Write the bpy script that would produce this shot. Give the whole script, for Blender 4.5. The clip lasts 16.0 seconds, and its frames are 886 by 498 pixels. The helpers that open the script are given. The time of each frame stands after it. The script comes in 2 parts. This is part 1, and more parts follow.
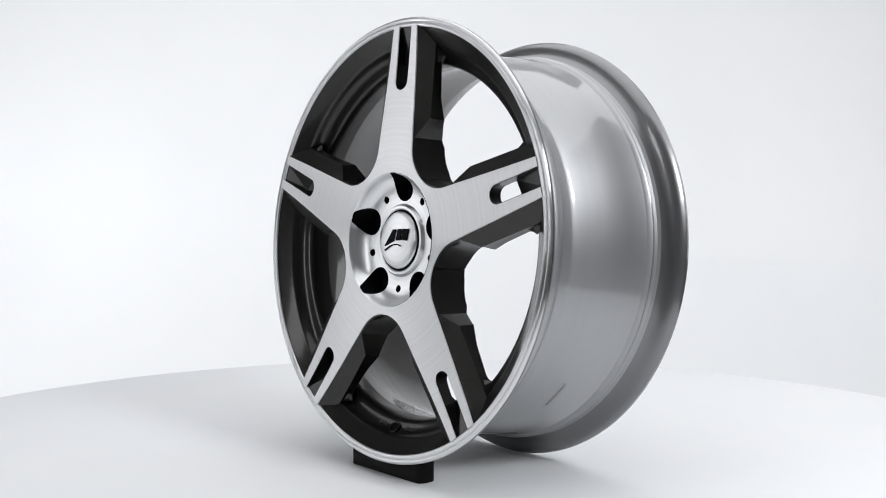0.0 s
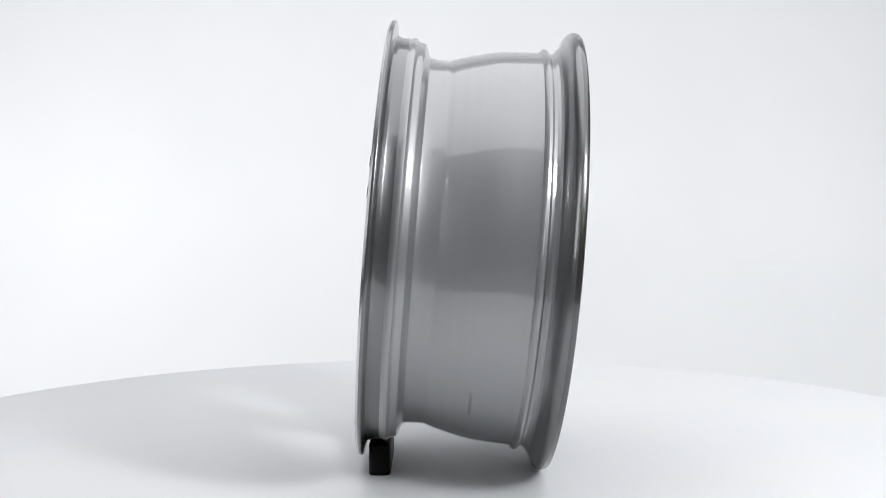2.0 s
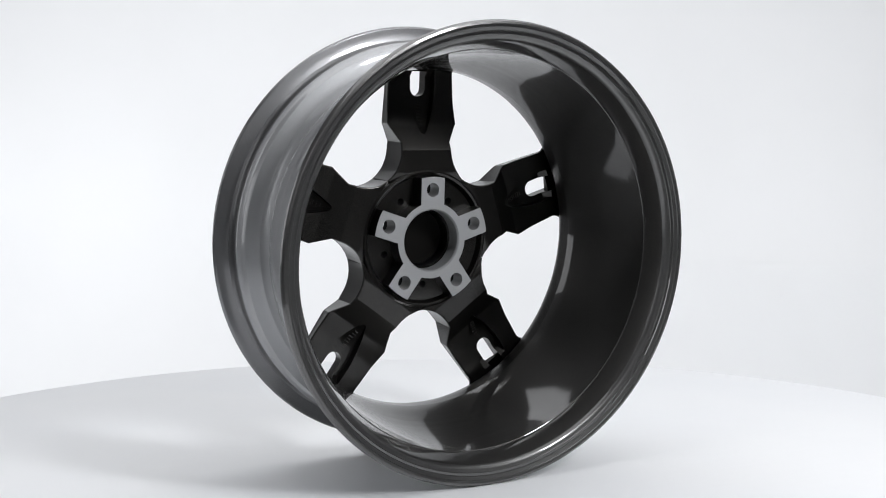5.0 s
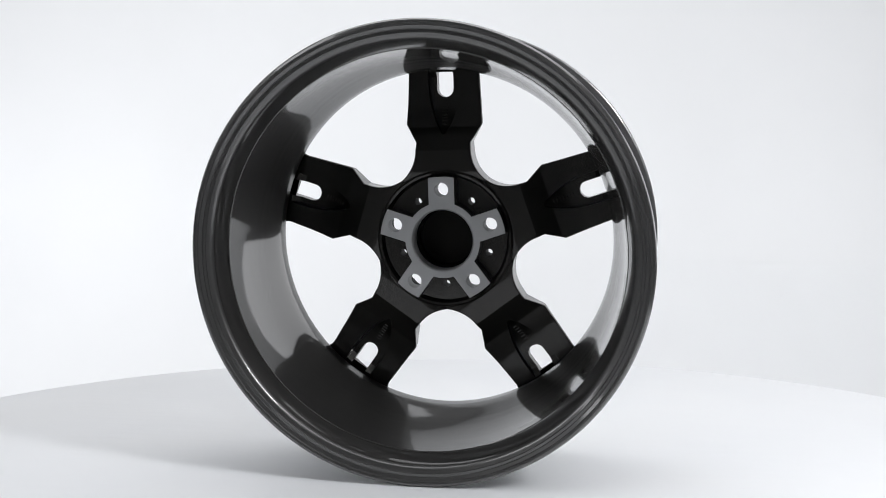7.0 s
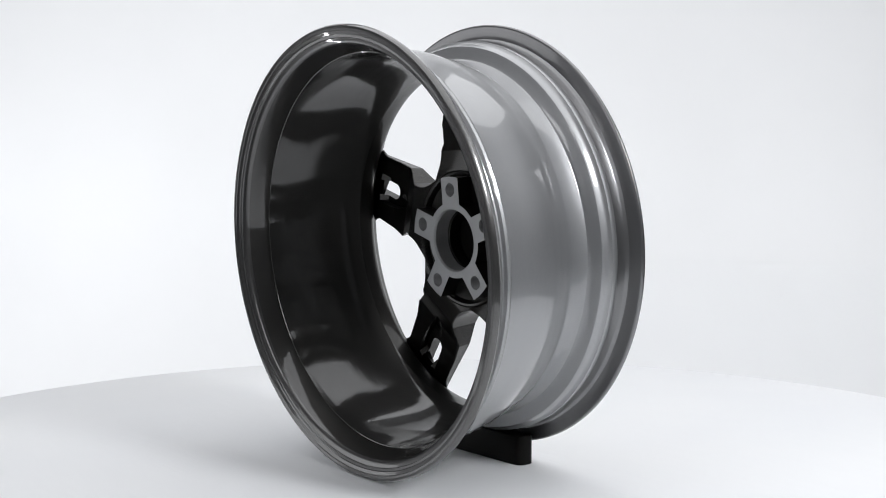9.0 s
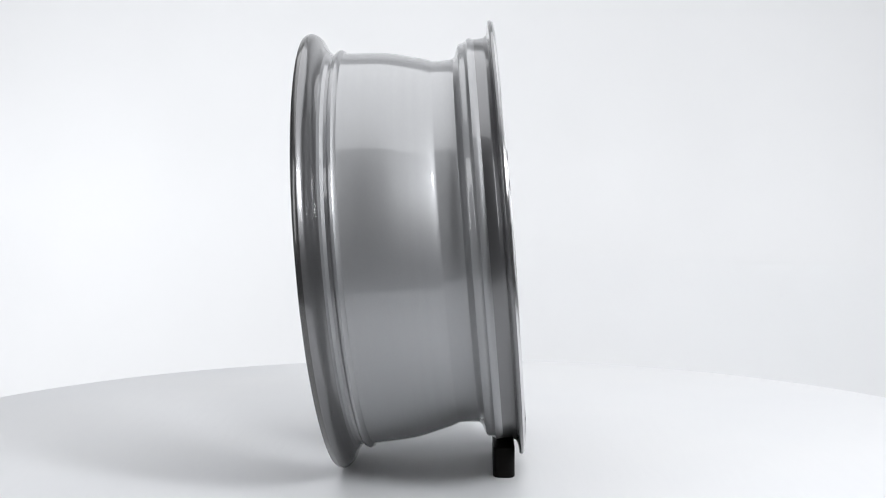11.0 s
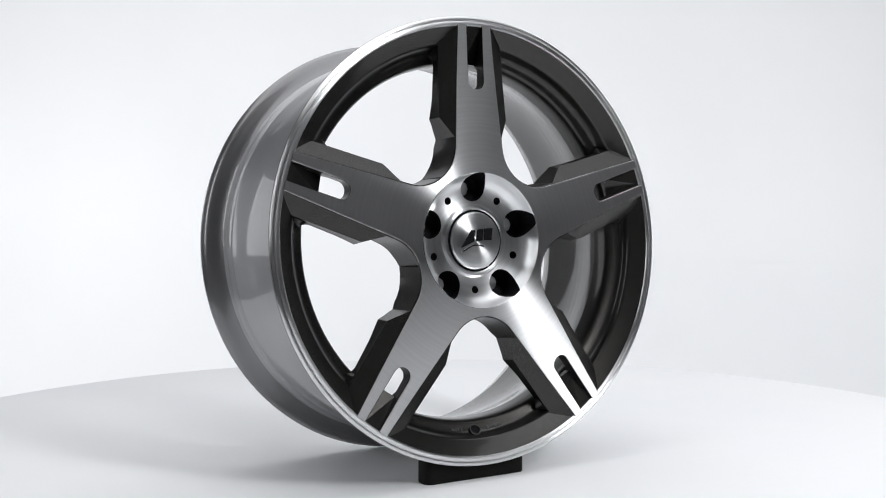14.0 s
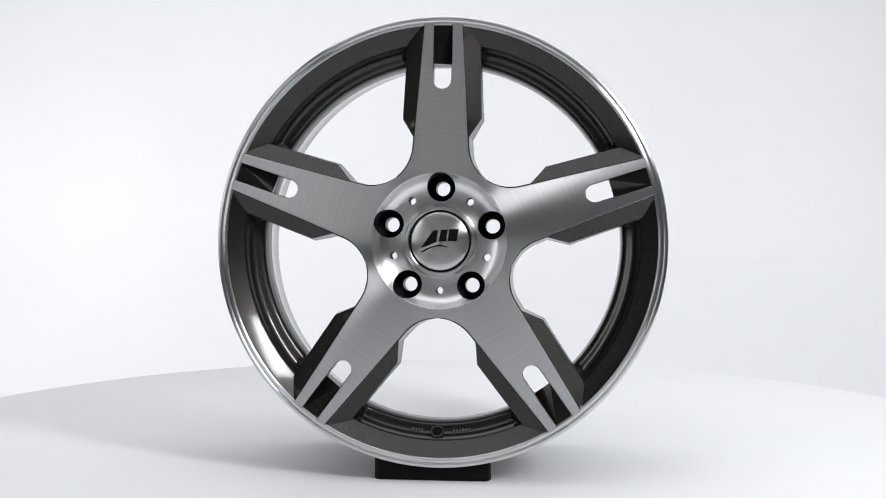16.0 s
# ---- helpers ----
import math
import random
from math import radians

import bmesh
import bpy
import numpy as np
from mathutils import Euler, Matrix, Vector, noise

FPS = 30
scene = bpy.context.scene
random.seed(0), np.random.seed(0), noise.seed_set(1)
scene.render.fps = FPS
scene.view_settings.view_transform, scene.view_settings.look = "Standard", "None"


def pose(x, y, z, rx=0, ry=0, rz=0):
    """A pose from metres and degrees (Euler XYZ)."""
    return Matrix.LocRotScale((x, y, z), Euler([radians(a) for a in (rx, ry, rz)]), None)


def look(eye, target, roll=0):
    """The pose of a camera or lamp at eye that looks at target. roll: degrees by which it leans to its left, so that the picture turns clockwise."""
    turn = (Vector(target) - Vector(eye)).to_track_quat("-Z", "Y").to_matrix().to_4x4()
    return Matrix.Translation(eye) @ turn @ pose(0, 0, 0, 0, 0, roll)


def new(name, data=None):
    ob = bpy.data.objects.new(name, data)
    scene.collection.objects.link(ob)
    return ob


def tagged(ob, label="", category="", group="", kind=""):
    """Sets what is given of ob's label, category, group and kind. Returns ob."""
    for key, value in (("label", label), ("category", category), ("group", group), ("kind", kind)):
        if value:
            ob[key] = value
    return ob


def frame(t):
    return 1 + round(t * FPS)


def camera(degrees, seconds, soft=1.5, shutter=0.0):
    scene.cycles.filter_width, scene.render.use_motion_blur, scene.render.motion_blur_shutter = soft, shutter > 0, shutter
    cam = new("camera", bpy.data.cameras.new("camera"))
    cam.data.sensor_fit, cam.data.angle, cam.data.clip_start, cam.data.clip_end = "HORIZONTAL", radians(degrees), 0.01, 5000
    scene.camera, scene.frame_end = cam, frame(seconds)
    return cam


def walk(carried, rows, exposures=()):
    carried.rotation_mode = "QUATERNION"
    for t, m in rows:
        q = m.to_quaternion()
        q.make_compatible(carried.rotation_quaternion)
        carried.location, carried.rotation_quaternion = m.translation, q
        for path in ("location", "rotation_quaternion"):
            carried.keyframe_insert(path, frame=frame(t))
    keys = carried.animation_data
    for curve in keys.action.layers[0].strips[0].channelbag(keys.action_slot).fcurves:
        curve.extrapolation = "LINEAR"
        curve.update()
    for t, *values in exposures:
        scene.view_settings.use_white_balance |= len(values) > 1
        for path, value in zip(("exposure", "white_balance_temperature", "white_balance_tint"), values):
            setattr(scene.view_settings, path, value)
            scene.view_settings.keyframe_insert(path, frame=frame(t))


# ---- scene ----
CLIP = 16.0
cam = camera(40.87, CLIP, soft=1.0)
EYE = pose(0, -1.3078, 0.3167, 90 - 3.42, 0, -0.03)
walk(cam, [(0.0, EYE), (CLIP, EYE)])

# ---- light ----
world = bpy.data.worlds.new("studio_air")
world.use_nodes = True
world.node_tree.nodes["Background"].inputs[0].default_value = (0.9, 0.95, 1.0, 1)
world.node_tree.nodes["Background"].inputs[1].default_value = 0.05
scene.world = world


def softbox(name, eye, target, width, height, watts, colour=(1, 1, 1)):
    data = bpy.data.lights.new(name, "AREA")
    data.shape, data.size, data.size_y, data.energy, data.color = "RECTANGLE", width, height, watts, colour
    ob = new(name, data)
    ob.matrix_world = look(eye, target)
    return ob


COOL = (0.96, 0.972, 1.0)
softbox("key_softbox", (1.34, -1.36, 1.46), (0, 0, 0.15), 0.34, 0.66, 29.5, COOL)
softbox("front_left_softbox", (-1.85, -1.6, 1.25), (0, 0, 0.9), 0.5, 1.7, 9.5, COOL)
softbox("side_reflector_left", (-2.2, 0.35, 0.6), (0, 0, 0.25), 1.1, 1.1, 5, COOL)
# added lamp in place of light thrown back by the backdrop's right wing
softbox("backdrop_bounce_right", (1.95, 1.35, 0.7), (0, 0, 0.25), 1.3, 1.4, 10, COOL)
softbox("overhead_softbox", (0.2, 0.35, 2.6), (0.1, 0.35, 0), 3.6, 3.6, 60, COOL)
# two added lamps, hidden below the disc, only to whiten the backdrop evenly
softbox("backdrop_fill_left", (-1.7, 0.95, -0.52), (-1.95, 2.9, 2.6), 1.6, 0.3, 41, COOL)
softbox("backdrop_fill_right", (1.6, 0.95, -0.52), (1.7, 2.9, 2.4), 1.6, 0.3, 26, COOL)


# ---- materials ----
def material(name, base, rough=0.5, metal=0.0):
    m = bpy.data.materials.new(name)
    m.use_nodes = True
    b = m.node_tree.nodes["Principled BSDF"]
    b.inputs["Base Color"].default_value = (*base, 1)
    b.inputs["Roughness"].default_value = rough
    b.inputs["Metallic"].default_value = metal
    return m, m.node_tree.nodes, m.node_tree.links, b


def noise_node(nodes, links, scale, detail=4.0, stretch=None):
    tc = nodes.new("ShaderNodeTexCoord")
    n = nodes.new("ShaderNodeTexNoise")
    n.inputs["Scale"].default_value, n.inputs["Detail"].default_value = scale, detail
    if stretch:
        mp = nodes.new("ShaderNodeMapping")
        mp.inputs["Scale"].default_value = stretch
        links.new(tc.outputs["Object"], mp.inputs[0])
        links.new(mp.outputs[0], n.inputs["Vector"])
    else:
        links.new(tc.outputs["Object"], n.inputs["Vector"])
    return n


def ramp(nodes, links, source, a, b, lo=0.35, hi=0.65):
    r = nodes.new("ShaderNodeMapRange")
    r.inputs["From Min"].default_value, r.inputs["From Max"].default_value = lo, hi
    r.inputs["To Min"].default_value, r.inputs["To Max"].default_value = a, b
    links.new(source, r.inputs["Value"])
    return r.outputs["Result"]


def tint(nodes, links, source, a, b):
    mix = nodes.new("ShaderNodeMix")
    mix.data_type = "RGBA"
    mix.inputs["A"].default_value, mix.inputs["B"].default_value = (*a, 1), (*b, 1)
    links.new(source, mix.inputs["Factor"])
    return mix.outputs["Result"]


def bump(nodes, links, source, b, strength, distance):
    bp = nodes.new("ShaderNodeBump")
    bp.inputs["Strength"].default_value, bp.inputs["Distance"].default_value = strength, distance
    links.new(source, bp.inputs["Height"])
    links.new(bp.outputs[0], b.inputs["Normal"])


def radius_of(nodes, links):
    """Distance from the wheel's axle, its local y."""
    tc = nodes.new("ShaderNodeTexCoord")
    mul = nodes.new("ShaderNodeVectorMath")
    mul.operation = "MULTIPLY"
    mul.inputs[1].default_value = (1, 0, 1)
    ln = nodes.new("ShaderNodeVectorMath")
    ln.operation = "LENGTH"
    links.new(tc.outputs["Object"], mul.inputs[0])
    links.new(mul.outputs[0], ln.inputs[0])
    return ln.outputs["Value"]


def metallic_paint(name, base, flake, rough, coat=0.6, metal=0.85, coat_rough=0.035, coat_ior=1.6):
    m, nodes, links, b = material(name, base, rough, metal)
    fine = noise_node(nodes, links, 1900, 2)
    broad = noise_node(nodes, links, 14, 3)
    links.new(tint(nodes, links, ramp(nodes, links, fine.outputs[0], 0, 1, 0.42, 0.72), base, flake), b.inputs["Base Color"])
    links.new(ramp(nodes, links, broad.outputs[0], rough - 0.02, rough + 0.03, 0.2, 0.8), b.inputs["Roughness"])
    b.inputs["Coat Weight"].default_value, b.inputs["Coat Roughness"].default_value = coat, coat_rough
    b.inputs["Coat IOR"].default_value = coat_ior
    bump(nodes, links, fine.outputs[0], b, 0.16, 0.0003)
    return m


def machined_metal(name, base, rough, aniso):
    m, nodes, links, b = material(name, base, rough, 1.0)
    r = radius_of(nodes, links)
    rings = nodes.new("ShaderNodeTexNoise")
    rings.noise_dimensions = "1D"
    rings.inputs["Scale"].default_value, rings.inputs["Detail"].default_value = 300, 1
    links.new(r, rings.inputs["W"])
    broad = nodes.new("ShaderNodeTexNoise")
    broad.noise_dimensions = "1D"
    broad.inputs["Scale"].default_value, broad.inputs["Detail"].default_value = 55, 3
    links.new(r, broad.inputs["W"])
    links.new(ramp(nodes, links, broad.outputs[0], rough - 0.012, rough + 0.012, 0.3, 0.7), b.inputs["Roughness"])
    dark = tuple(c * 0.955 for c in base)
    links.new(tint(nodes, links, ramp(nodes, links, rings.outputs[0], 0, 1), dark, base), b.inputs["Base Color"])
    # the lathe's grooves run round the axle, so the sheen spreads along the radius
    tc = nodes.new("ShaderNodeTexCoord")
    flat = nodes.new("ShaderNodeVectorMath")
    flat.operation = "MULTIPLY"
    flat.inputs[1].default_value = (1, 0, 1)
    out = nodes.new("ShaderNodeVectorMath")
    out.operation = "NORMALIZE"
    turn = nodes.new("ShaderNodeVectorTransform")
    turn.vector_type, turn.convert_from, turn.convert_to = "VECTOR", "OBJECT", "WORLD"
    links.new(tc.outputs["Object"], flat.inputs[0])
    links.new(flat.outputs[0], out.inputs[0])
    links.new(out.outputs[0], turn.inputs[0])
    links.new(turn.outputs[0], b.inputs["Tangent"])
    b.inputs["Anisotropic"].default_value = aniso
    return m


GUNMETAL = metallic_paint("gunmetal_paint", (0.015, 0.0144, 0.0136), (0.078, 0.0746, 0.070), 0.38, 0.6, 1.0, coat_rough=0.10, coat_ior=1.5)
INSIDE = metallic_paint("dark_inner_paint", (0.040, 0.0388, 0.0373), (0.102, 0.0985, 0.094), 0.46, 1.0, 0.9, coat_rough=0.06, coat_ior=1.65)
RIM_GREY = metallic_paint("dark_grey_rim_paint", (0.085, 0.084, 0.083), (0.15, 0.148, 0.146), 0.34, 0.9, coat_rough=0.05)
FLANGE = metallic_paint("grey_flange_paint", (0.17, 0.17, 0.173), (0.24, 0.24, 0.246), 0.34, 0.9)
BARREL = metallic_paint("silver_grey_paint", (0.345, 0.349, 0.356), (0.42, 0.424, 0.431), 0.51, 1.0, 0.86, coat_rough=0.06, coat_ior=1.65)


def lathe_bands(m, lo, hi, depth):
    """Faint bands of the lathe along the axle, in the gloss and in the relief."""
    nodes, links = m.node_tree.nodes, m.node_tree.links
    b = nodes["Principled BSDF"]
    sep = nodes.new("ShaderNodeSeparateXYZ")
    links.new(nodes.new("ShaderNodeTexCoord").outputs["Object"], sep.inputs[0])
    band = nodes.new("ShaderNodeTexNoise")
    band.noise_dimensions = "1D"
    band.inputs["Scale"].default_value, band.inputs["Detail"].default_value = 160, 2
    links.new(sep.outputs[1], band.inputs["W"])
    links.new(ramp(nodes, links, band.outputs[0], lo, hi, 0.3, 0.7), b.inputs["Roughness"])
    bp = nodes.new("ShaderNodeBump")
    bp.inputs["Strength"].default_value, bp.inputs["Distance"].default_value = 0.5, depth
    links.new(band.outputs[0], bp.inputs["Height"])
    links.new(bp.outputs[0], b.inputs["Coat Normal"])


lathe_bands(BARREL, 0.49, 0.53, 0.00001)
lathe_bands(INSIDE, 0.45, 0.50, 0.00004)
MACHINED = machined_metal("machined_aluminium", (0.80, 0.80, 0.805), 0.31, 1.0)
TURNED = machined_metal("turned_aluminium", (0.88, 0.885, 0.89), 0.285, 0.92)
PAD, _n, _l, _b = material("bare_cast_aluminium", (0.42, 0.425, 0.43), 0.55, 0.5)
bump(_n, _l, noise_node(_n, _l, 1800, 3).outputs[0], _b, 0.2, 0.0003)
BLACK, _n, _l, _b = material("black_rubber", (0.004, 0.0035, 0.003), 0.5)
_b.inputs["Specular IOR Level"].default_value = 0.12
bump(_n, _l, noise_node(_n, _l, 700, 3).outputs[0], _b, 0.2, 0.0005)
INK, _n, _l, _b = material("plain_black", (0.006, 0.006, 0.007), 0.55)
_b.inputs["Specular IOR Level"].default_value = 0.06
WHITE, _n, _l, _b = material("white_lacquer", (0.8, 0.81, 0.82), 0.6)
_w = noise_node(_n, _l, 5, 4)
_l.new(ramp(_n, _l, _w.outputs[0], 0.55, 0.66), _b.inputs["Roughness"])
_l.new(tint(_n, _l, ramp(_n, _l, noise_node(_n, _l, 2.2, 5).outputs[0], 0, 1), (0.79, 0.8, 0.815), (0.82, 0.825, 0.83)), _b.inputs["Base Color"])
bump(_n, _l, noise_node(_n, _l, 9, 5, (1.0, 7.0, 1.0)).outputs[0], _b, 0.12, 0.004)
PAPER, _n, _l, _b = material("white_backdrop_paper", (0.8, 0.805, 0.81), 0.9)
_l.new(tint(_n, _l, ramp(_n, _l, noise_node(_n, _l, 1.3, 4).outputs[0], 0, 1), (0.79, 0.795, 0.80), (0.815, 0.82, 0.825)), _b.inputs["Base Color"])
DARKWALL, _n, _l, _b = material("dark_wall_paint", (0.06, 0.06, 0.063), 0.8)
bump(_n, _l, noise_node(_n, _l, 90, 4).outputs[0], _b, 0.2, 0.002)
CEIL, _n, _l, _b = material("ceiling_paint", (0.23, 0.23, 0.23), 0.9)
bump(_n, _l, noise_node(_n, _l, 90, 4).outputs[0], _b, 0.2, 0.002)


# ---- mesh helpers ----
def finish(bm, sharp=0.55):
    bmesh.ops.remove_doubles(bm, verts=bm.verts, dist=1e-6)
    bmesh.ops.dissolve_degenerate(bm, edges=bm.edges, dist=1e-6)
    bmesh.ops.recalc_face_normals(bm, faces=bm.faces)
    for f in bm.faces:
        f.smooth = True
    for e in bm.edges:
        e.smooth = len(e.link_faces) == 2 and e.calc_face_angle(0) < sharp


def part(name, bm, mats, parent=None, label="", sharp=0.55):
    """Link a bmesh as one mesh object, under parent if given."""
    finish(bm, sharp)
    me = bpy.data.meshes.new(name)
    bm.to_mesh(me)
    bm.free()
    for m in mats if isinstance(mats, (list, tuple)) else [mats]:
        me.materials.append(m)
    ob = new(name, me)
    if parent:
        ob.parent = parent
    return tagged(ob, label) if label else ob


def turned(profile, seg=180, closed=False):
    """Profile of (radius, depth towards the front) spun round the local y axis."""
    bm = bmesh.new()
    rings = []
    for r, n in profile:
        if r < 1e-7:
            rings.append([bm.verts.new((0, -n, 0))])
        else:
            rings.append([bm.verts.new((r * math.cos(math.tau * i / seg), -n, r * math.sin(math.tau * i / seg))) for i in range(seg)])
    pairs = list(zip(rings, rings[1:])) + ([(rings[-1], rings[0])] if closed else [])
    for a, b in pairs:
        for i in range(seg):
            j = (i + 1) % seg
            q = [a[i % len(a)], a[j % len(a)], b[j % len(b)], b[i % len(b)]]
            q = list(dict.fromkeys(q))
            if len(q) > 2:
                bm.faces.new(q)
    return bm


def box(bm, size, m, bevel=0.0, seg=2):
    r = bmesh.ops.create_cube(bm, size=1, matrix=m @ Matrix.Diagonal((*size, 1)))
    if bevel:
        edges = list({e for v in r["verts"] for e in v.link_edges})
        bmesh.ops.bevel(bm, geom=edges, offset=bevel, segments=seg, affect="EDGES", profile=0.5)


def drum(bm, r, n0, n1, x, z, seg=40, mat=0):
    """A closed cylinder along the axle."""
    a = [bm.verts.new((x + r * math.cos(math.tau * i / seg), -n0, z + r * math.sin(math.tau * i / seg))) for i in range(seg)]
    b = [bm.verts.new((v.co.x, -n1, v.co.z)) for v in a]
    fs = [bm.faces.new(a), bm.faces.new(b[::-1])]
    for i in range(seg):
        fs.append(bm.faces.new((a[i], b[i], b[(i + 1) % seg], a[(i + 1) % seg])))
    for f in fs:
        f.material_index = mat
    bmesh.ops.recalc_face_normals(bm, faces=fs)


def carve(ob, bm):
    """Cut the closed solids of bm out of ob's mesh."""
    me = bpy.data.meshes.new("cutter")
    bmesh.ops.recalc_face_normals(bm, faces=bm.faces)
    bm.to_mesh(me)
    bm.free()
    for m in ob.data.materials:
        me.materials.append(m)
    cut = new("cutter", me)
    mod = ob.modifiers.new("cut", "BOOLEAN")
    mod.operation, mod.solver, mod.object = "DIFFERENCE", "EXACT", cut
    got = bpy.data.meshes.new_from_object(ob.evaluated_get(bpy.context.evaluated_depsgraph_get()))
    ob.modifiers.clear()
    bpy.data.objects.remove(cut)
    bm = bmesh.new()
    bm.from_mesh(got)
    finish(bm, 0.5)
    bm.to_mesh(got)
    bm.free()
    got.name = ob.name
    ob.data = got


def lerp(z, table):
    return float(np.interp(z, [a for a, _ in table], [b for _, b in table]))


# ---- the studio ----
def studio():
    bm = bmesh.new()
    line = [(0.55, -0.75), (1.9, -0.75)]
    line += [(1.9 + 1.0 * math.sin(a), 0.25 - 1.0 * math.cos(a)) for a in np.linspace(0.1, math.pi / 2, 14)]
    line += [(2.9, 2.6)]
    back = [(y - 0.0, z - 0.02) if z < -0.7 else (y + 0.02, z) for y, z in line]
    rows = [[bm.verts.new((x, y, z)) for y, z in line + back[::-1]] for x in (-2.58, 2.58)]
    k = len(rows[0])
    for i in range(k):
        bm.faces.new((rows[0][i], rows[1][i], rows[1][(i + 1) % k], rows[0][(i + 1) % k]))
    bm.faces.new(rows[0])
    bm.faces.new(rows[1][::-1])
    tagged(part("backdrop", bm, PAPER), "seamless white paper backdrop sweeping up behind the turntable", "backdrop", kind="structure")
    for name, size, at, mat, label in (
            ("floor", (5.4, 6.6, 0.1), (0, 0.1, -0.85), DARKWALL, "dark grey studio floor under the turntable"),
            ("ceiling", (5.4, 6.6, 0.1), (0, 0.1, 2.75), CEIL, "plain grey studio ceiling"),
            ("wall_north", (5.4, 0.1, 3.5), (0, 3.35, 0.95), CEIL, "plain studio wall behind the backdrop"),
            ("wall_south", (5.4, 0.1, 3.5), (0, -3.15, 0.95), CEIL, "pale studio wall"),
            ("wall_east", (0.1, 3.6, 3.5), (2.65, 1.5, 0.95), DARKWALL, "dark studio side wall"),
            ("wall_west", (0.1, 3.1, 3.5), (-2.65, 1.75, 0.95), DARKWALL, "dark studio side wall"),
            ("wall_east_front", (0.1, 2.8, 3.5), (2.65, -1.7, 0.95), DARKWALL, "dark studio side wall"),
            ("wall_west_front", (0.1, 3.3, 3.5), (-2.65, -1.45, 0.95), DARKWALL, "dark studio side wall")):
        bm = bmesh.new()
        box(bm, size, pose(*at))
        tagged(part(name, bm, mat), label, "ceiling" if name == "ceiling" else name.split("_")[0], kind="structure")


studio()


# ---- the turntable ----
def make_turntable():
    top = new("turntable")
    tagged(top, "large round white lacquered turntable disc, slowly turning", "turntable")
    R = 0.755
    bm = bmesh.new()
    prof = [(0, 0), (0.3, 0), (R - 0.003, 0), (R - 0.0008, -0.001), (R, -0.003), (R, -0.022), (R - 0.003, -0.025), (0, -0.025)]
    rings = []
    seg = 220
    for r, z in prof:
        rings.append([bm.verts.new((r * math.cos(math.tau * i / seg), r * math.sin(math.tau * i / seg), z)) for i in range(seg if r else 1)])
    for a, b in zip(rings, rings[1:]):
        for i in range(seg):
            q = list(dict.fromkeys([a[i % len(a)], a[(i + 1) % seg % len(a)], b[(i + 1) % seg % len(b)], b[i % len(b)]]))
            bm.faces.new(q)
    part("disc", bm, WHITE, top)
    bm = bmesh.new()
    bmesh.ops.create_cone(bm, cap_ends=True, segments=64, radius1=0.32, radius2=0.25, depth=0.775, matrix=pose(0, 0, -0.4125))
    part("pedestal", bm, BLACK, top, "black pedestal of the turntable")
    return top


turntable = make_turntable()

# ---- the wheel ----
LEAN = 4.4535
CENTRE = (0.0032, -0.0733, 0.25137)
DISH = 0.0712          # radius of the turned dish round the centre cap
ARC_AT, ARC_R = 0.1235, 0.0435   # inner round of each window
T36 = math.tan(radians(36))
CX, CZ = ARC_AT * math.sin(radians(36)), ARC_AT * math.cos(radians(36))
TIP = 0.2262
SLOT = 0.0094


def tangent_point():
    """Where the straight spoke edge from its tip touches the window's inner round."""
    tx, tz = 0.0203, TIP
    d = math.hypot(CX - tx, CZ - tz)
    a = math.atan2(CZ - tz, CX - tx) - math.asin(ARC_R / d)
    k = math.sqrt(d * d - ARC_R * ARC_R)
    return tx + k * math.cos(a), tz + k * math.sin(a)


TX, TZ = tangent_point()


def face_half(z):
    """Half width of the machined spoke face."""
    if z < (ARC_AT - ARC_R) * math.cos(radians(36)):
        return z * T36
    if z < TZ:
        return CX - math.sqrt(max(ARC_R ** 2 - (z - CZ) ** 2, 0))
    return TX + (0.0203 - TX) * (z - TZ) / (TIP - TZ)


NOTCH0, NOTCH1 = 0.108, 0.1285


def body_half(z):
    w = face_half(z)
    if z < (ARC_AT - ARC_R) * math.cos(radians(36)) + 1e-6:
        return w
    if z < NOTCH0:
        return w + 0.0007
    return max(w + 0.0007, lerp(z, [(NOTCH0, face_half(NOTCH0) + 0.0007), (NOTCH1, 0.0415), (0.2085, 0.0385), (TIP, 0.0212)]))


def inner_half(z):
    """Half width of the gap in the middle: the dish near the hub, the slot near the tip."""
    if z < DISH:
        return math.sqrt(DISH ** 2 - z ** 2)
    if z < 0.1585:
        return 0.0
    if z < 0.1585 + SLOT:
        return math.sqrt(max(SLOT ** 2 - (0.1585 + SLOT - z) ** 2, 0))
    return SLOT


def face_depth(x, z):
    """The face rises a little from the rim towards the hub."""
    u = min(1.0, max(0.0, (0.205 - math.hypot(x, z)) / 0.125))
    return 0.0005 + 0.0032 * u * u * (3 - 2 * u)


def stations():
    low = DISH * math.cos(radians(36))
    zs = list(np.linspace(low, DISH, 9)) + list(np.linspace(DISH, NOTCH0, 14)) + [NOTCH1]
    zs += list(np.linspace(NOTCH0, NOTCH1, 4)) + list(np.linspace(NOTCH1, 0.1585, 6)) + [(ARC_AT - ARC_R) * math.cos(radians(36))]
    zs += [0.1585 + SLOT * (1 - math.cos(a)) for a in np.linspace(0, math.pi / 2, 8)]
    zs += list(np.linspace(0.1585 + SLOT, TIP, 12)) + [0.170, 0.174, 0.1765, 0.179, 0.181, 0.183, 0.1845, 0.186, 0.190, 0.194, 0.2055] + list(np.linspace(0.117, 0.136, 14)) + list(np.linspace(0.174, 0.19, 9))
    zs = sorted(zs)
    return [z for i, z in enumerate(zs) if i == 0 or z - zs[i - 1] > 1e-5]


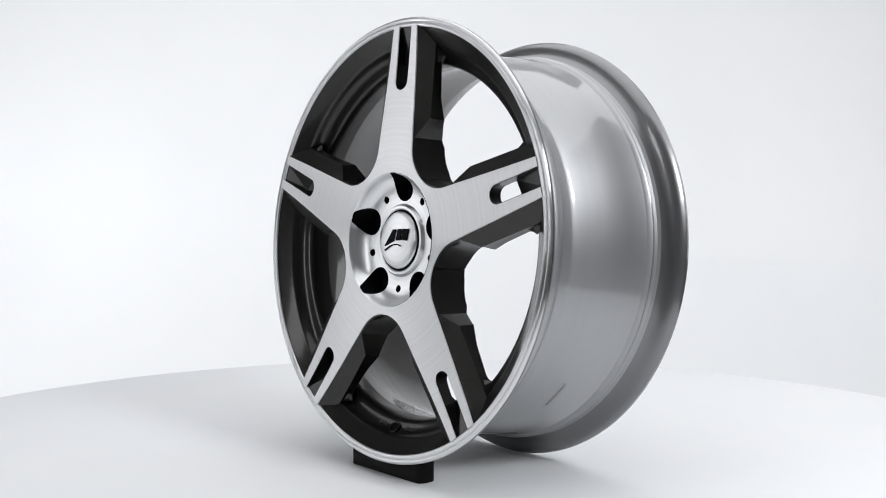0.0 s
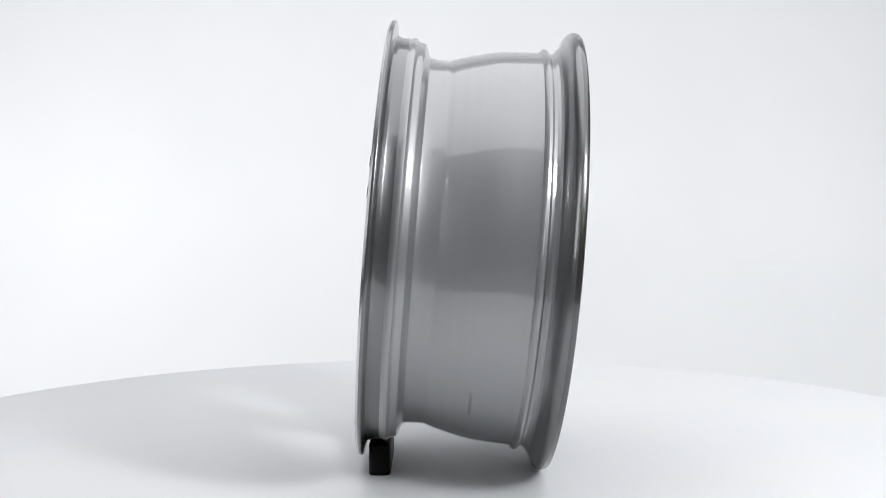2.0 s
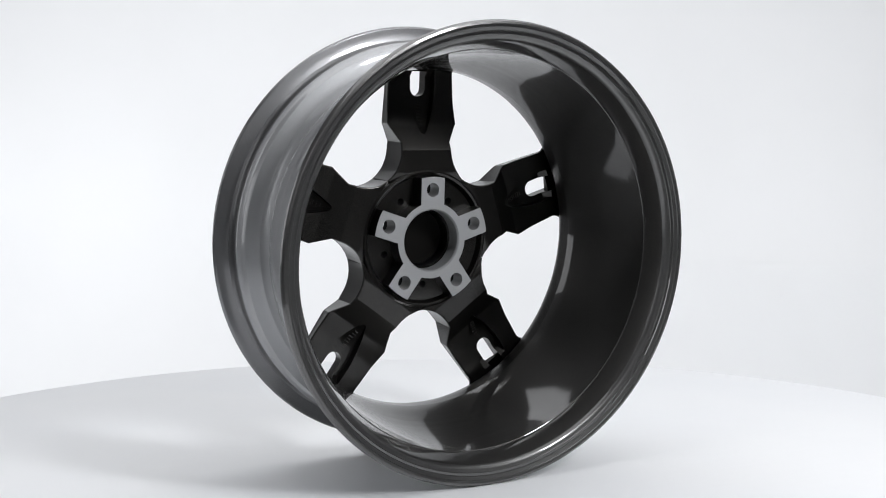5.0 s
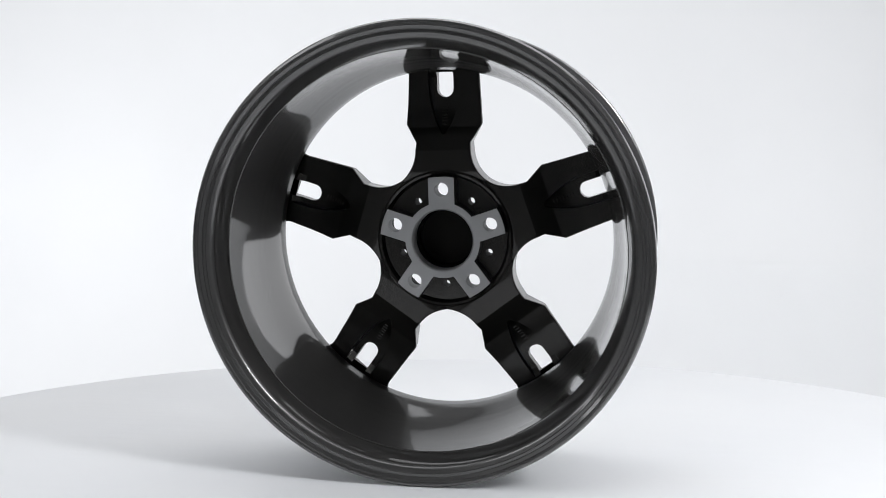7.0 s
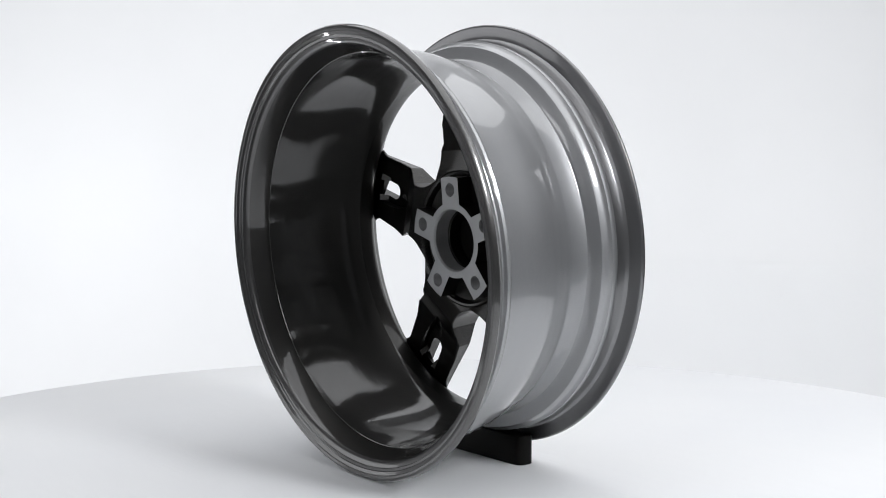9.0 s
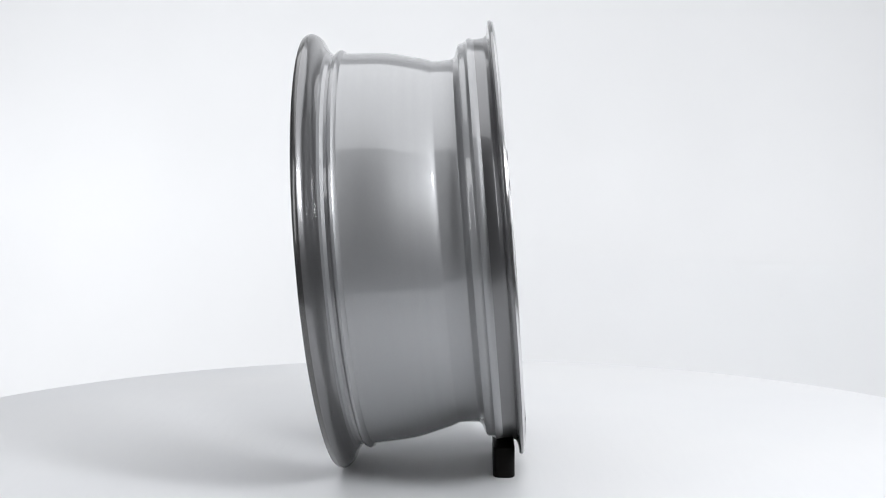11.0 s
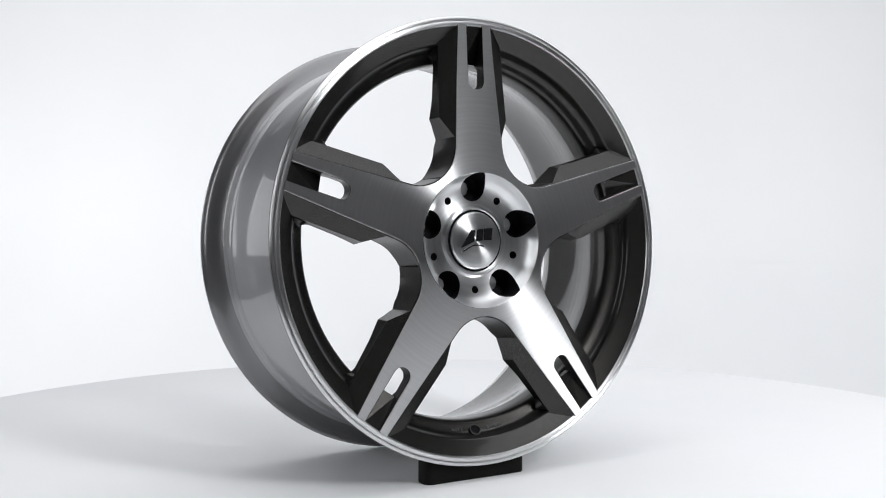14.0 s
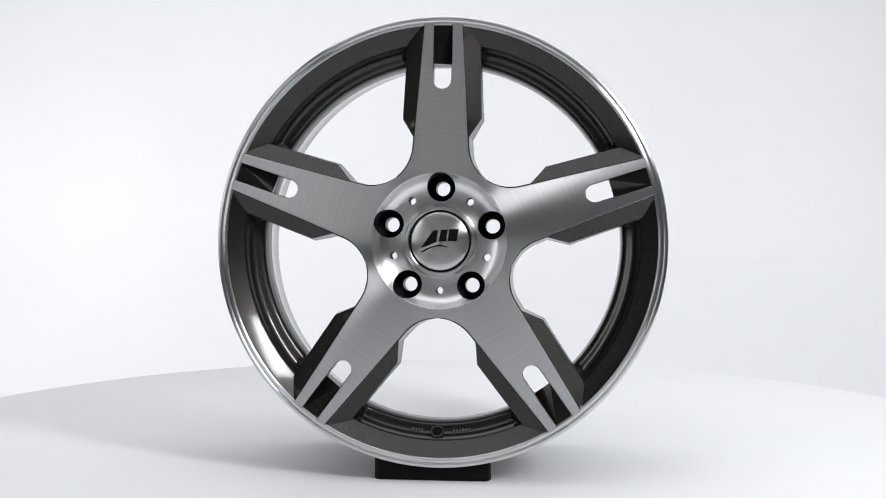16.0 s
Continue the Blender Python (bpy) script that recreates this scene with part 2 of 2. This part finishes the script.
BACK = [(0.056, -0.036), (0.075, -0.041), (0.10, -0.0395), (0.125, -0.0275), (0.15, -0.0222), (0.195, -0.0205), (0.205, -0.0185), (0.212, -0.0130), (0.217, -0.0095), (0.22, -0.008), (TIP, -0.0055)]


def pocket(z):
    """Half width and depth of the pointed recess in a spoke's back."""
    u = (z - 0.117) / 0.073
    if u <= 0 or u >= 1:
        return 0.0, 0.0
    wide = 0.0168 * math.sin(math.pi * 0.5 * min(1.0, u / 0.75)) ** 0.75
    return wide, 0.0085 * min(1.0, 3.2 * u) * min(1.0, 8 * (1 - u))


def spoke_body():
    bm = bmesh.new()
    for side in (1, -1):
        last = None
        for z in stations():
            s, w, b = inner_half(z), face_half(z), body_half(z)
            s = min(s, w)
            nk = lerp(z, BACK)
            slope = (b - w) / 0.018
            nb = max(face_depth(w, z) - 0.0014 - 0.0110 * min(1, slope), nk + 0.0004)
            wide, pd = pocket(z)
            pw = max(wide, s)
            fd = -0.0008
            flare = 0.0060 * min(1, max(0, (z - 0.182) / 0.012)) ** 2.2 * min(1, max(0, (0.206 - z) / 0.012))
            thick = nb - nk
            draft = 0.0020 * min(1.0, thick / 0.02) if z > (ARC_AT - ARC_R) * math.cos(radians(36)) + 1e-4 else 0.0
            c = min(0.0016, thick * 0.2)
            f = face_depth(w, z) + fd
            edge = b + flare + draft
            sec = [(s, face_depth(s, z) + fd), (w, f), (w + (b - w) * 0.04, f - 0.0004), (b, nb),
                   (b + flare * 0.1, nb - min(0.003, thick * 0.3)), (b + flare * 0.8 + draft * 0.8, nk + min(0.006, thick * 0.3)), (edge, nk + c),
                   (edge - c * 0.3, nk + c * 0.3), (edge - c, nk), (min(pw + 0.0010 if pd else pw, edge - c), nk), (min(pw, edge - c), nk + pd), (s, nk + pd)]
            ring = [bm.verts.new((side * x, -n, z)) for x, n in sec]
            if last:
                for i in range(len(ring) - 1):
                    bm.faces.new((last[i], last[i + 1], ring[i + 1], ring[i]))
                if z > 0.12 and s > 0:
                    bm.faces.new((last[-1], last[0], ring[0], ring[-1]))
            last = ring
    for v in bm.verts:
        if abs(v.co.x) < 1e-6:
            v.co.x = 0
    return bm


def spoke_face():
    """The machined skin, with a thin edge all round."""
    bm = bmesh.new()
    for side in (1, -1):
        last = None
        for z in stations():
            s, w = inner_half(z), face_half(z)
            s = min(s, w)
            straight = z > (ARC_AT - ARC_R) * math.cos(radians(36)) + 1e-4
            w2 = w - (0.0005 if straight else 0)
            s2 = s + (min(0.0004, s * 0.1) if z > 0.1 else 0)
            s2 = min(s2, w2)
            room = max(w2 - s2, 0.0)
            c = min(0.0006, room * 0.2)
            ci = c * max(0.0, 2 * s / SLOT - 1) if z > 0.1 else 0.0
            xs = [s2, s2 + ci * 0.5, s2 + ci] + [s2 + ci + (room - c - ci) * k / 4 for k in range(1, 4)] + [w2 - c, w2 - c * 0.5, w2]
            drop = [1.5 * ci, 0.5 * ci, 0, 0, 0, 0, 0, 0.0003 if straight else 0.0, 0.0009 if straight else 0.0]
            ring = [bm.verts.new((side * x, -(face_depth(x, z) - d), z)) for x, d in zip(xs, drop)]
            if last:
                for i in range(len(ring) - 1):
                    bm.faces.new((last[i], last[i + 1], ring[i + 1], ring[i]))
            last = ring
    return bm


def slot_ramp():
    """The sloping floor in the outer half of a spoke's slot."""
    bm = bmesh.new()
    h = SLOT + 0.0002
    top = [bm.verts.new(p) for p in ((-h, 0.0022, 0.2268), (h, 0.0022, 0.2268), (h, 0.0160, 0.1865), (-h, 0.0100, 0.1865))]
    low = [bm.verts.new(p) for p in ((-h, 0.0050, 0.2268), (h, 0.0050, 0.2268), (h, 0.0185, 0.1865), (-h, 0.0185, 0.1865))]
    bm.faces.new((top[0], top[1], top[3]))
    bm.faces.new((top[1], top[2], top[3]))
    bm.faces.new((low[3], low[1], low[0]))
    bm.faces.new((low[3], low[2], low[1]))
    for i in range(4):
        j = (i + 1) % 4
        bm.faces.new((top[i], low[i], low[j], top[j]))
    return bm


LIP = [(0.2254, -0.0020), (0.2258, -0.0009), (0.2266, -0.0003), (0.2276, -0.0002), (0.2290, -0.0005), (0.2303, -0.0011), (0.2310, -0.0019), (0.2314, -0.0012),
       (0.2325, -0.0007), (0.2338, -0.0010), (0.2349, -0.0019), (0.2357, -0.0031), (0.2360, -0.0045), (0.2357, -0.0058), (0.2349, -0.0067), (0.2336, -0.0071)]
OUTER = [(0.2336, -0.0071), (0.2290, -0.0076), (0.2240, -0.0082), (0.2205, -0.0093), (0.2188, -0.0120), (0.2180, -0.0135), (0.2176, -0.0230), (0.2184, -0.0255),
         (0.2190, -0.0280), (0.2184, -0.0305), (0.2160, -0.0322), (0.2146, -0.0345), (0.2142, -0.0378), (0.2128, -0.0400), (0.2085, -0.0420), (0.2020, -0.0440),
         (0.1992, -0.0462), (0.1980, -0.0500), (0.1977, -0.0580), (0.1977, -0.0670), (0.1980, -0.0690), (0.1990, -0.0712), (0.2012, -0.0775), (0.2050, -0.0925), (0.2086, -0.1067), (0.2108, -0.1189),
         (0.2122, -0.1362), (0.2133, -0.1575), (0.2140, -0.1606), (0.2166, -0.1628), (0.2178, -0.1651), (0.2170, -0.1678), (0.2140, -0.1700), (0.2132, -0.1731),
         (0.2144, -0.1764), (0.2172, -0.1788), (0.2195, -0.1812), (0.2228, -0.1836), (0.2274, -0.1854), (0.2325, -0.1876), (0.2356, -0.1908), (0.2372, -0.1946)]
INNER = [(0.2372, -0.1946), (0.2369, -0.1979), (0.2354, -0.2001), (0.2331, -0.2009), (0.2308, -0.2002), (0.2302, -0.1992), (0.2269, -0.1978), (0.2263, -0.1966), (0.2238, -0.1962),
         (0.2232, -0.1952), (0.2208, -0.1942), (0.2188, -0.1934), (0.2176, -0.1918), (0.2166, -0.1901), (0.2140, -0.1846), (0.2120, -0.1776), (0.2098, -0.1721), (0.2090, -0.1681), (0.2083, -0.1676), (0.2072, -0.1514), (0.2050, -0.1260),
         (0.2008, -0.1006), (0.1960, -0.0803), (0.1920, -0.0661), (0.1897, -0.0560), (0.1890, -0.0505)]
CHANNEL = [(0.1890, -0.0505), (0.1890, -0.0450), (0.1891, -0.0400), (0.1894, -0.0360), (0.1900, -0.0325), (0.1909, -0.0300), (0.1922, -0.0281), (0.1940, -0.0267), (0.1960, -0.0257),
           (0.1980, -0.0249), (0.2000, -0.0240), (0.2018, -0.0229), (0.2034, -0.0215), (0.2048, -0.0198), (0.2060, -0.0178), (0.2070, -0.0157), (0.2079, -0.0139), (0.2088, -0.0126),
           (0.2100, -0.0116), (0.2245, -0.0030), (0.2254, -0.0020)]


def make_wheel():
    wheel = new("alloy_wheel")
    tagged(wheel, "five-spoke alloy car wheel with machined silver face over gunmetal paint", "wheel")
    part("front_lip", turned(LIP[:12]), MACHINED, wheel, "bright machined outer lip", sharp=0.9)
    part("lip_edge", turned(LIP[11:]), FLANGE, wheel, "grey painted outer edge of the front lip", sharp=0.9)
    # barrel's own paint here; the darker grey puts its dark reflections into colour
    part("front_flange", turned(OUTER[:7]), FLANGE, wheel, "back of the front flange, coloured darker for its dark reflections", sharp=0.5)
    part("barrel", turned(OUTER[6:36]), BARREL, wheel, "glossy silver-grey painted barrel", sharp=0.5)
    part("rear_flange", turned(OUTER[35:]), FLANGE, wheel, "darker grey rear flange", sharp=0.9)
    part("rear_lip", turned(INNER[:14]), RIM_GREY, wheel, "stepped dark grey rear lip", sharp=0.6)
    part("inner_barrel", turned(INNER[13:]), INSIDE, wheel, "dark gunmetal inside of the barrel", sharp=0.6)
    part("rim_channel", turned(CHANNEL), GUNMETAL, wheel, "gunmetal painted bevel round the windows", sharp=1.2)

    # hub with turned dish, bolt pockets and small holes
    hub_line = [(DISH, 0.0042), (0.0704, 0.0034), (0.0692, -0.0006), (0.0665, -0.0062), (0.0625, -0.0102), (0.0575, -0.0128), (0.051, -0.0139), (0.043, -0.0142),
                (0.0392, -0.0138), (0.0376, -0.0118), (0.0366, -0.0105), (0.0340, -0.0103), (0.0328, -0.0112), (0.0322, -0.0135), (0.0322, -0.0340), (0.0338, -0.0362),
                (0.0700, -0.0362), (0.0713, -0.0392), (0.0732, -0.0418), (0.0755, -0.0424), (0.0775, -0.0410), (0.0785, -0.0375), (0.0785, -0.0050), (0.0740, -0.0040)]
    hub = part("hub", turned(hub_line, 120, True), [TURNED, GUNMETAL, INK], wheel, "turned concave hub with five bolt pockets")
    for p in hub.data.polygons:
        if p.center.y > 0.0150 or math.hypot(p.center.x, p.center.z) < 0.0326 or math.hypot(p.center.x, p.center.z) > 0.0713:
            p.material_index = 1
    bm = bmesh.new()
    for k in range(5):
        a = radians(90 + 72 * k)
        prof = [(0.0, 0.012), (0.0148, 0.012), (0.0148, -0.0290), (0.0078, -0.0335), (0.0078, -0.07), (0.0, -0.07)]
        one = turned(prof, 40)
        for v in one.verts:
            v.co += Vector((0.0566 * math.cos(a), 0, 0.0566 * math.sin(a)))
        me = bpy.data.meshes.new("tmp")
        one.to_mesh(me)
        one.free()
        bm.from_mesh(me)
        bpy.data.meshes.remove(me)
        a += radians(36)
        drum(bm, 0.0040, 0.01, -0.07, 0.0519 * math.cos(a), 0.0519 * math.sin(a), 24)
    for f in bm.faces:
        f.material_index = 2
    carve(hub, bm)

    # star of mounting pads behind the hub
    bm = bmesh.new()
    loop = []
    for k in range(5):
        c = 90 + 72 * k
        tip = math.degrees(math.asin(0.0146 / 0.0712))
        root = math.degrees(math.asin(0.0146 / 0.0425))
        loop += [(0.0712, c + a) for a in np.linspace(-tip, tip, 7)]
        loop += [(0.0425, c + a) for a in np.linspace(root, 72 - root, 6)]
    a = [bm.verts.new((r * math.cos(radians(p)), 0.0355, r * math.sin(radians(p)))) for r, p in loop]
    b = [bm.verts.new((v.co.x, 0.0555, v.co.z)) for v in a]
    bm.faces.new(a)
    bm.faces.new(b[::-1])
    for i in range(len(a)):
        j = (i + 1) % len(a)
        f = bm.faces.new((a[i], b[i], b[j], a[j]))
        f.material_index = 1
    pad = part("mounting_pad", bm, [PAD, GUNMETAL], wheel, "bare grey star-shaped mounting face")
    bm = bmesh.new()
    one = turned([(0, -0.03), (0.0338, -0.03), (0.0338, -0.0535), (0.0358, -0.0560), (0.0358, -0.06), (0, -0.06)], 72)
    me = bpy.data.meshes.new("tmp")
    one.to_mesh(me)
    one.free()
    bm.from_mesh(me)
    bpy.data.meshes.remove(me)
    for k in range(5):
        q = radians(90 + 72 * k)
        drum(bm, 0.0078, -0.03, -0.06, 0.0566 * math.cos(q), 0.0566 * math.sin(q), 32)
    carve(pad, bm)

    # spokes
    first = None
    for k in range(5):
        m = pose(0, 0, 0, 0, -72 * k, 0)
        if first is None:
            sp = part("spoke", spoke_body(), GUNMETAL, wheel, "gunmetal spoke with bevelled flanks", sharp=0.30)
            face = part("spoke_face", spoke_face(), MACHINED, sp, "brushed machined spoke face", sharp=0.06)
            rp = part("slot_ramp", slot_ramp(), GUNMETAL, sp, sharp=0.1)
            marks = bmesh.new()
            for j in range(7):
                z = 0.1285 + j * 0.0036
                box(marks, (0.006 if j % 3 else 0.0045, 0.0014, 0.0016), pose(0.0, -lerp(z, BACK) - pocket(z)[1] + 0.0002, z), 0.0003, 1)
            mk = part("raised_marks", marks, GUNMETAL, sp)
            first = (sp, face, rp, mk)
        else:
            sp = new("spoke", first[0].data)
            sp.parent = wheel
            sp.matrix_basis = m
            tagged(sp, "gunmetal spoke with bevelled flanks")
            for src, name in ((first[1], "spoke_face"), (first[2], "slot_ramp"), (first[3], "raised_marks")):
                c = new(name, src.data)
                c.parent = sp
                if src.get("label"):
                    tagged(c, src["label"])

    # centre cap with a plain black emblem
    cap = part("centre_cap", turned([(0, -0.0072), (0.012, -0.0073), (0.022, -0.0077), (0.0285, -0.0084), (0.0302, -0.0092), (0.0308, -0.0108), (0.0308, -0.020), (0, -0.020)], 96),
               [TURNED, BLACK], wheel, "silver spun centre cap", sharp=0.9)
    for p in cap.data.polygons:
        p.material_index = 1 if p.center.y > 0.012 else 0
    part("cap_ring", turned([(0.0306, -0.0106), (0.0311, -0.0098), (0.0324, -0.0108), (0.0324, -0.016), (0.0306, -0.016)], 96, True), INK, cap, "thin black seal ring")
    bm = bmesh.new()

    def slab(points, n0=-0.0085, n1=-0.0062):
        a = [bm.verts.new((x * 1.12, -n1, z * 1.15)) for x, z in points]
        b = [bm.verts.new((x * 1.12, -n0, z * 1.15)) for x, z in points]
        bm.faces.new(a)
        bm.faces.new(b[::-1])
        for i in range(len(a)):
            j = (i + 1) % len(a)
            bm.faces.new((a[i], b[i], b[j], a[j]))
    slab([(-0.0175, -0.0065), (-0.0145, -0.0055), (-0.0034, -0.0010), (-0.0020, 0.0098), (-0.0062, 0.0094)])
    slab([(-0.0010, -0.0005), (0.0060, 0.0000), (0.0072, 0.0106), (0.0010, 0.0102)])
    slab([(0.0076, 0.0002), (0.0158, 0.0002), (0.0174, 0.0112), (0.0088, 0.0110)])
    arc = [(-0.0172 + 0.024 * u, -0.0098 + 0.0062 * math.sin(u * 2.2)) for u in np.linspace(0, 1, 9)]
    slab(arc + [(x + 0.0006, z - 0.0010) for x, z in arc[::-1]])
    part("emblem", bm, INK, cap, "black slanted emblem")

    # valve hole boss at the foot of the rim
    bm = turned([(0.0052, -0.0006), (0.0058, 0.0), (0.0066, 0.0), (0.0071, -0.0006), (0.0073, -0.0075), (0.0052, -0.0075)], 28, True)
    tilt = pose(0, 0, 0, -38, 0, 0)
    bmesh.ops.transform(bm, matrix=Matrix.Translation((0, 0.0212, -0.2003)) @ tilt @ pose(0, -0.0006, 0), verts=bm.verts)
    part("valve_hole", bm, GUNMETAL, wheel, "painted rim of the valve hole")
    # no hole is cut: a black disc inside the ring stands for its shade
    bm = turned([(0, -0.0018), (0.0053, -0.0018), (0.0053, -0.007), (0, -0.007)], 28)
    bmesh.ops.transform(bm, matrix=Matrix.Translation((0, 0.0212, -0.2003)) @ tilt @ pose(0, -0.0006, 0), verts=bm.verts)
    part("valve_hole_shade", bm, INK, wheel, "black disc for the shade inside the uncut valve hole")

    # raised casting marks: by the valve hole and on the barrel
    for a0, n, r, count in ((-97.5, -0.0233, 0.2003, 4), (-85, -0.0233, 0.2003, 6)):
        bm = bmesh.new()
        for j in range(count):
            a = radians(a0 + j * 0.95)
            m = Matrix.Translation((r * math.cos(a), -n, r * math.sin(a))) @ pose(0, 0, 0, 0, 90 - math.degrees(a) - 180, 0) @ pose(0, 0, 0, 42, 0, 0)
            box(bm, (random.uniform(0.0014, 0.0026), random.uniform(0.0022, 0.0036), 0.0012), m @ pose(0, random.uniform(-0.0006, 0.0006), 0, 0, 0, random.uniform(-14, 14)), 0.0003, 1)
        # lighter grey than the rim: the marks' highlights put into their colour
        part("casting_mark", bm, FLANGE, wheel, "raised casting marks that cannot be read, highlights painted as lighter grey")
    bm = bmesh.new()
    for j in range(11):
        a = radians(-49.5 + j * 0.95)
        m = Matrix.Translation((0.2096 * math.cos(a), 0.1115, 0.2096 * math.sin(a))) @ pose(0, 0, 0, 0, 90 - math.degrees(a), 0)
        box(bm, (0.0023, 0.0042 if j % 3 else 0.0030, 0.0008), m @ pose(0, 0, 0, 10, 0, 0))
    part("stamped_mark", bm, BARREL, wheel, "small raised marks that cannot be read")
    return wheel


wheel = make_wheel()


def make_block():
    bm = bmesh.new()
    half, deep, high = 0.0615, 0.0115, 0.0325
    ring = []
    for cx, cy, a0 in ((half - 0.008, deep - 0.008, 0), (-half + 0.008, deep - 0.008, 90), (-half + 0.008, -deep + 0.008, 180), (half - 0.008, -deep + 0.008, 270)):
        ring += [(cx + 0.008 * math.cos(radians(a0 + 15 * i)), cy + 0.008 * math.sin(radians(a0 + 15 * i))) for i in range(7)]
    layers = []
    for z, shrink in ((0, 0.0006), (0.0008, 0), (high - 0.0015, 0), (high - 0.0004, 0.0005), (high, 0.0015)):
        layers.append([bm.verts.new((x * (1 - shrink / half), y * (1 - shrink / deep), z)) for x, y in ring])
    n = len(ring)
    for a, b in zip(layers, layers[1:]):
        for i in range(n):
            bm.faces.new((a[i], a[(i + 1) % n], b[(i + 1) % n], b[i]))
    bm.faces.new(layers[0][::-1])
    bm.faces.new(layers[-1])
    ob = part("support_block", bm, BLACK)
    return tagged(ob, "black rubber support block under the wheel's front edge", "block")


block = make_block()


# ---- what turns ----
def turn_at(t):
    """Degrees that the turntable has turned at t seconds."""
    u = t / 16
    swing = -0.4 * math.sin(math.pi * min(t, 13.8) / 6.9) ** 2
    return swing - 49.880 + -315.086 * u ** 1 + -14.110 * u ** 2 + -14.700 * u ** 3 + 28.619 * u ** 4


def motions():
    rows_table, rows_wheel, rows_block = [], [], []
    for i in range(33):
        t = i * 0.5
        spin = pose(0, 0, 0, 0, 0, turn_at(t))
        rows_table.append((t, spin))
        rows_wheel.append((t, spin @ pose(*CENTRE, -LEAN, 0, 0) @ pose(0, 0, 0, 0, 0.743, 0)))
        rows_block.append((t, spin @ pose(-0.0040, -0.0733 + 0.0015 + 0.0045, 0)))
    walk(turntable, rows_table)
    walk(wheel, rows_wheel)
    walk(block, rows_block)


motions()
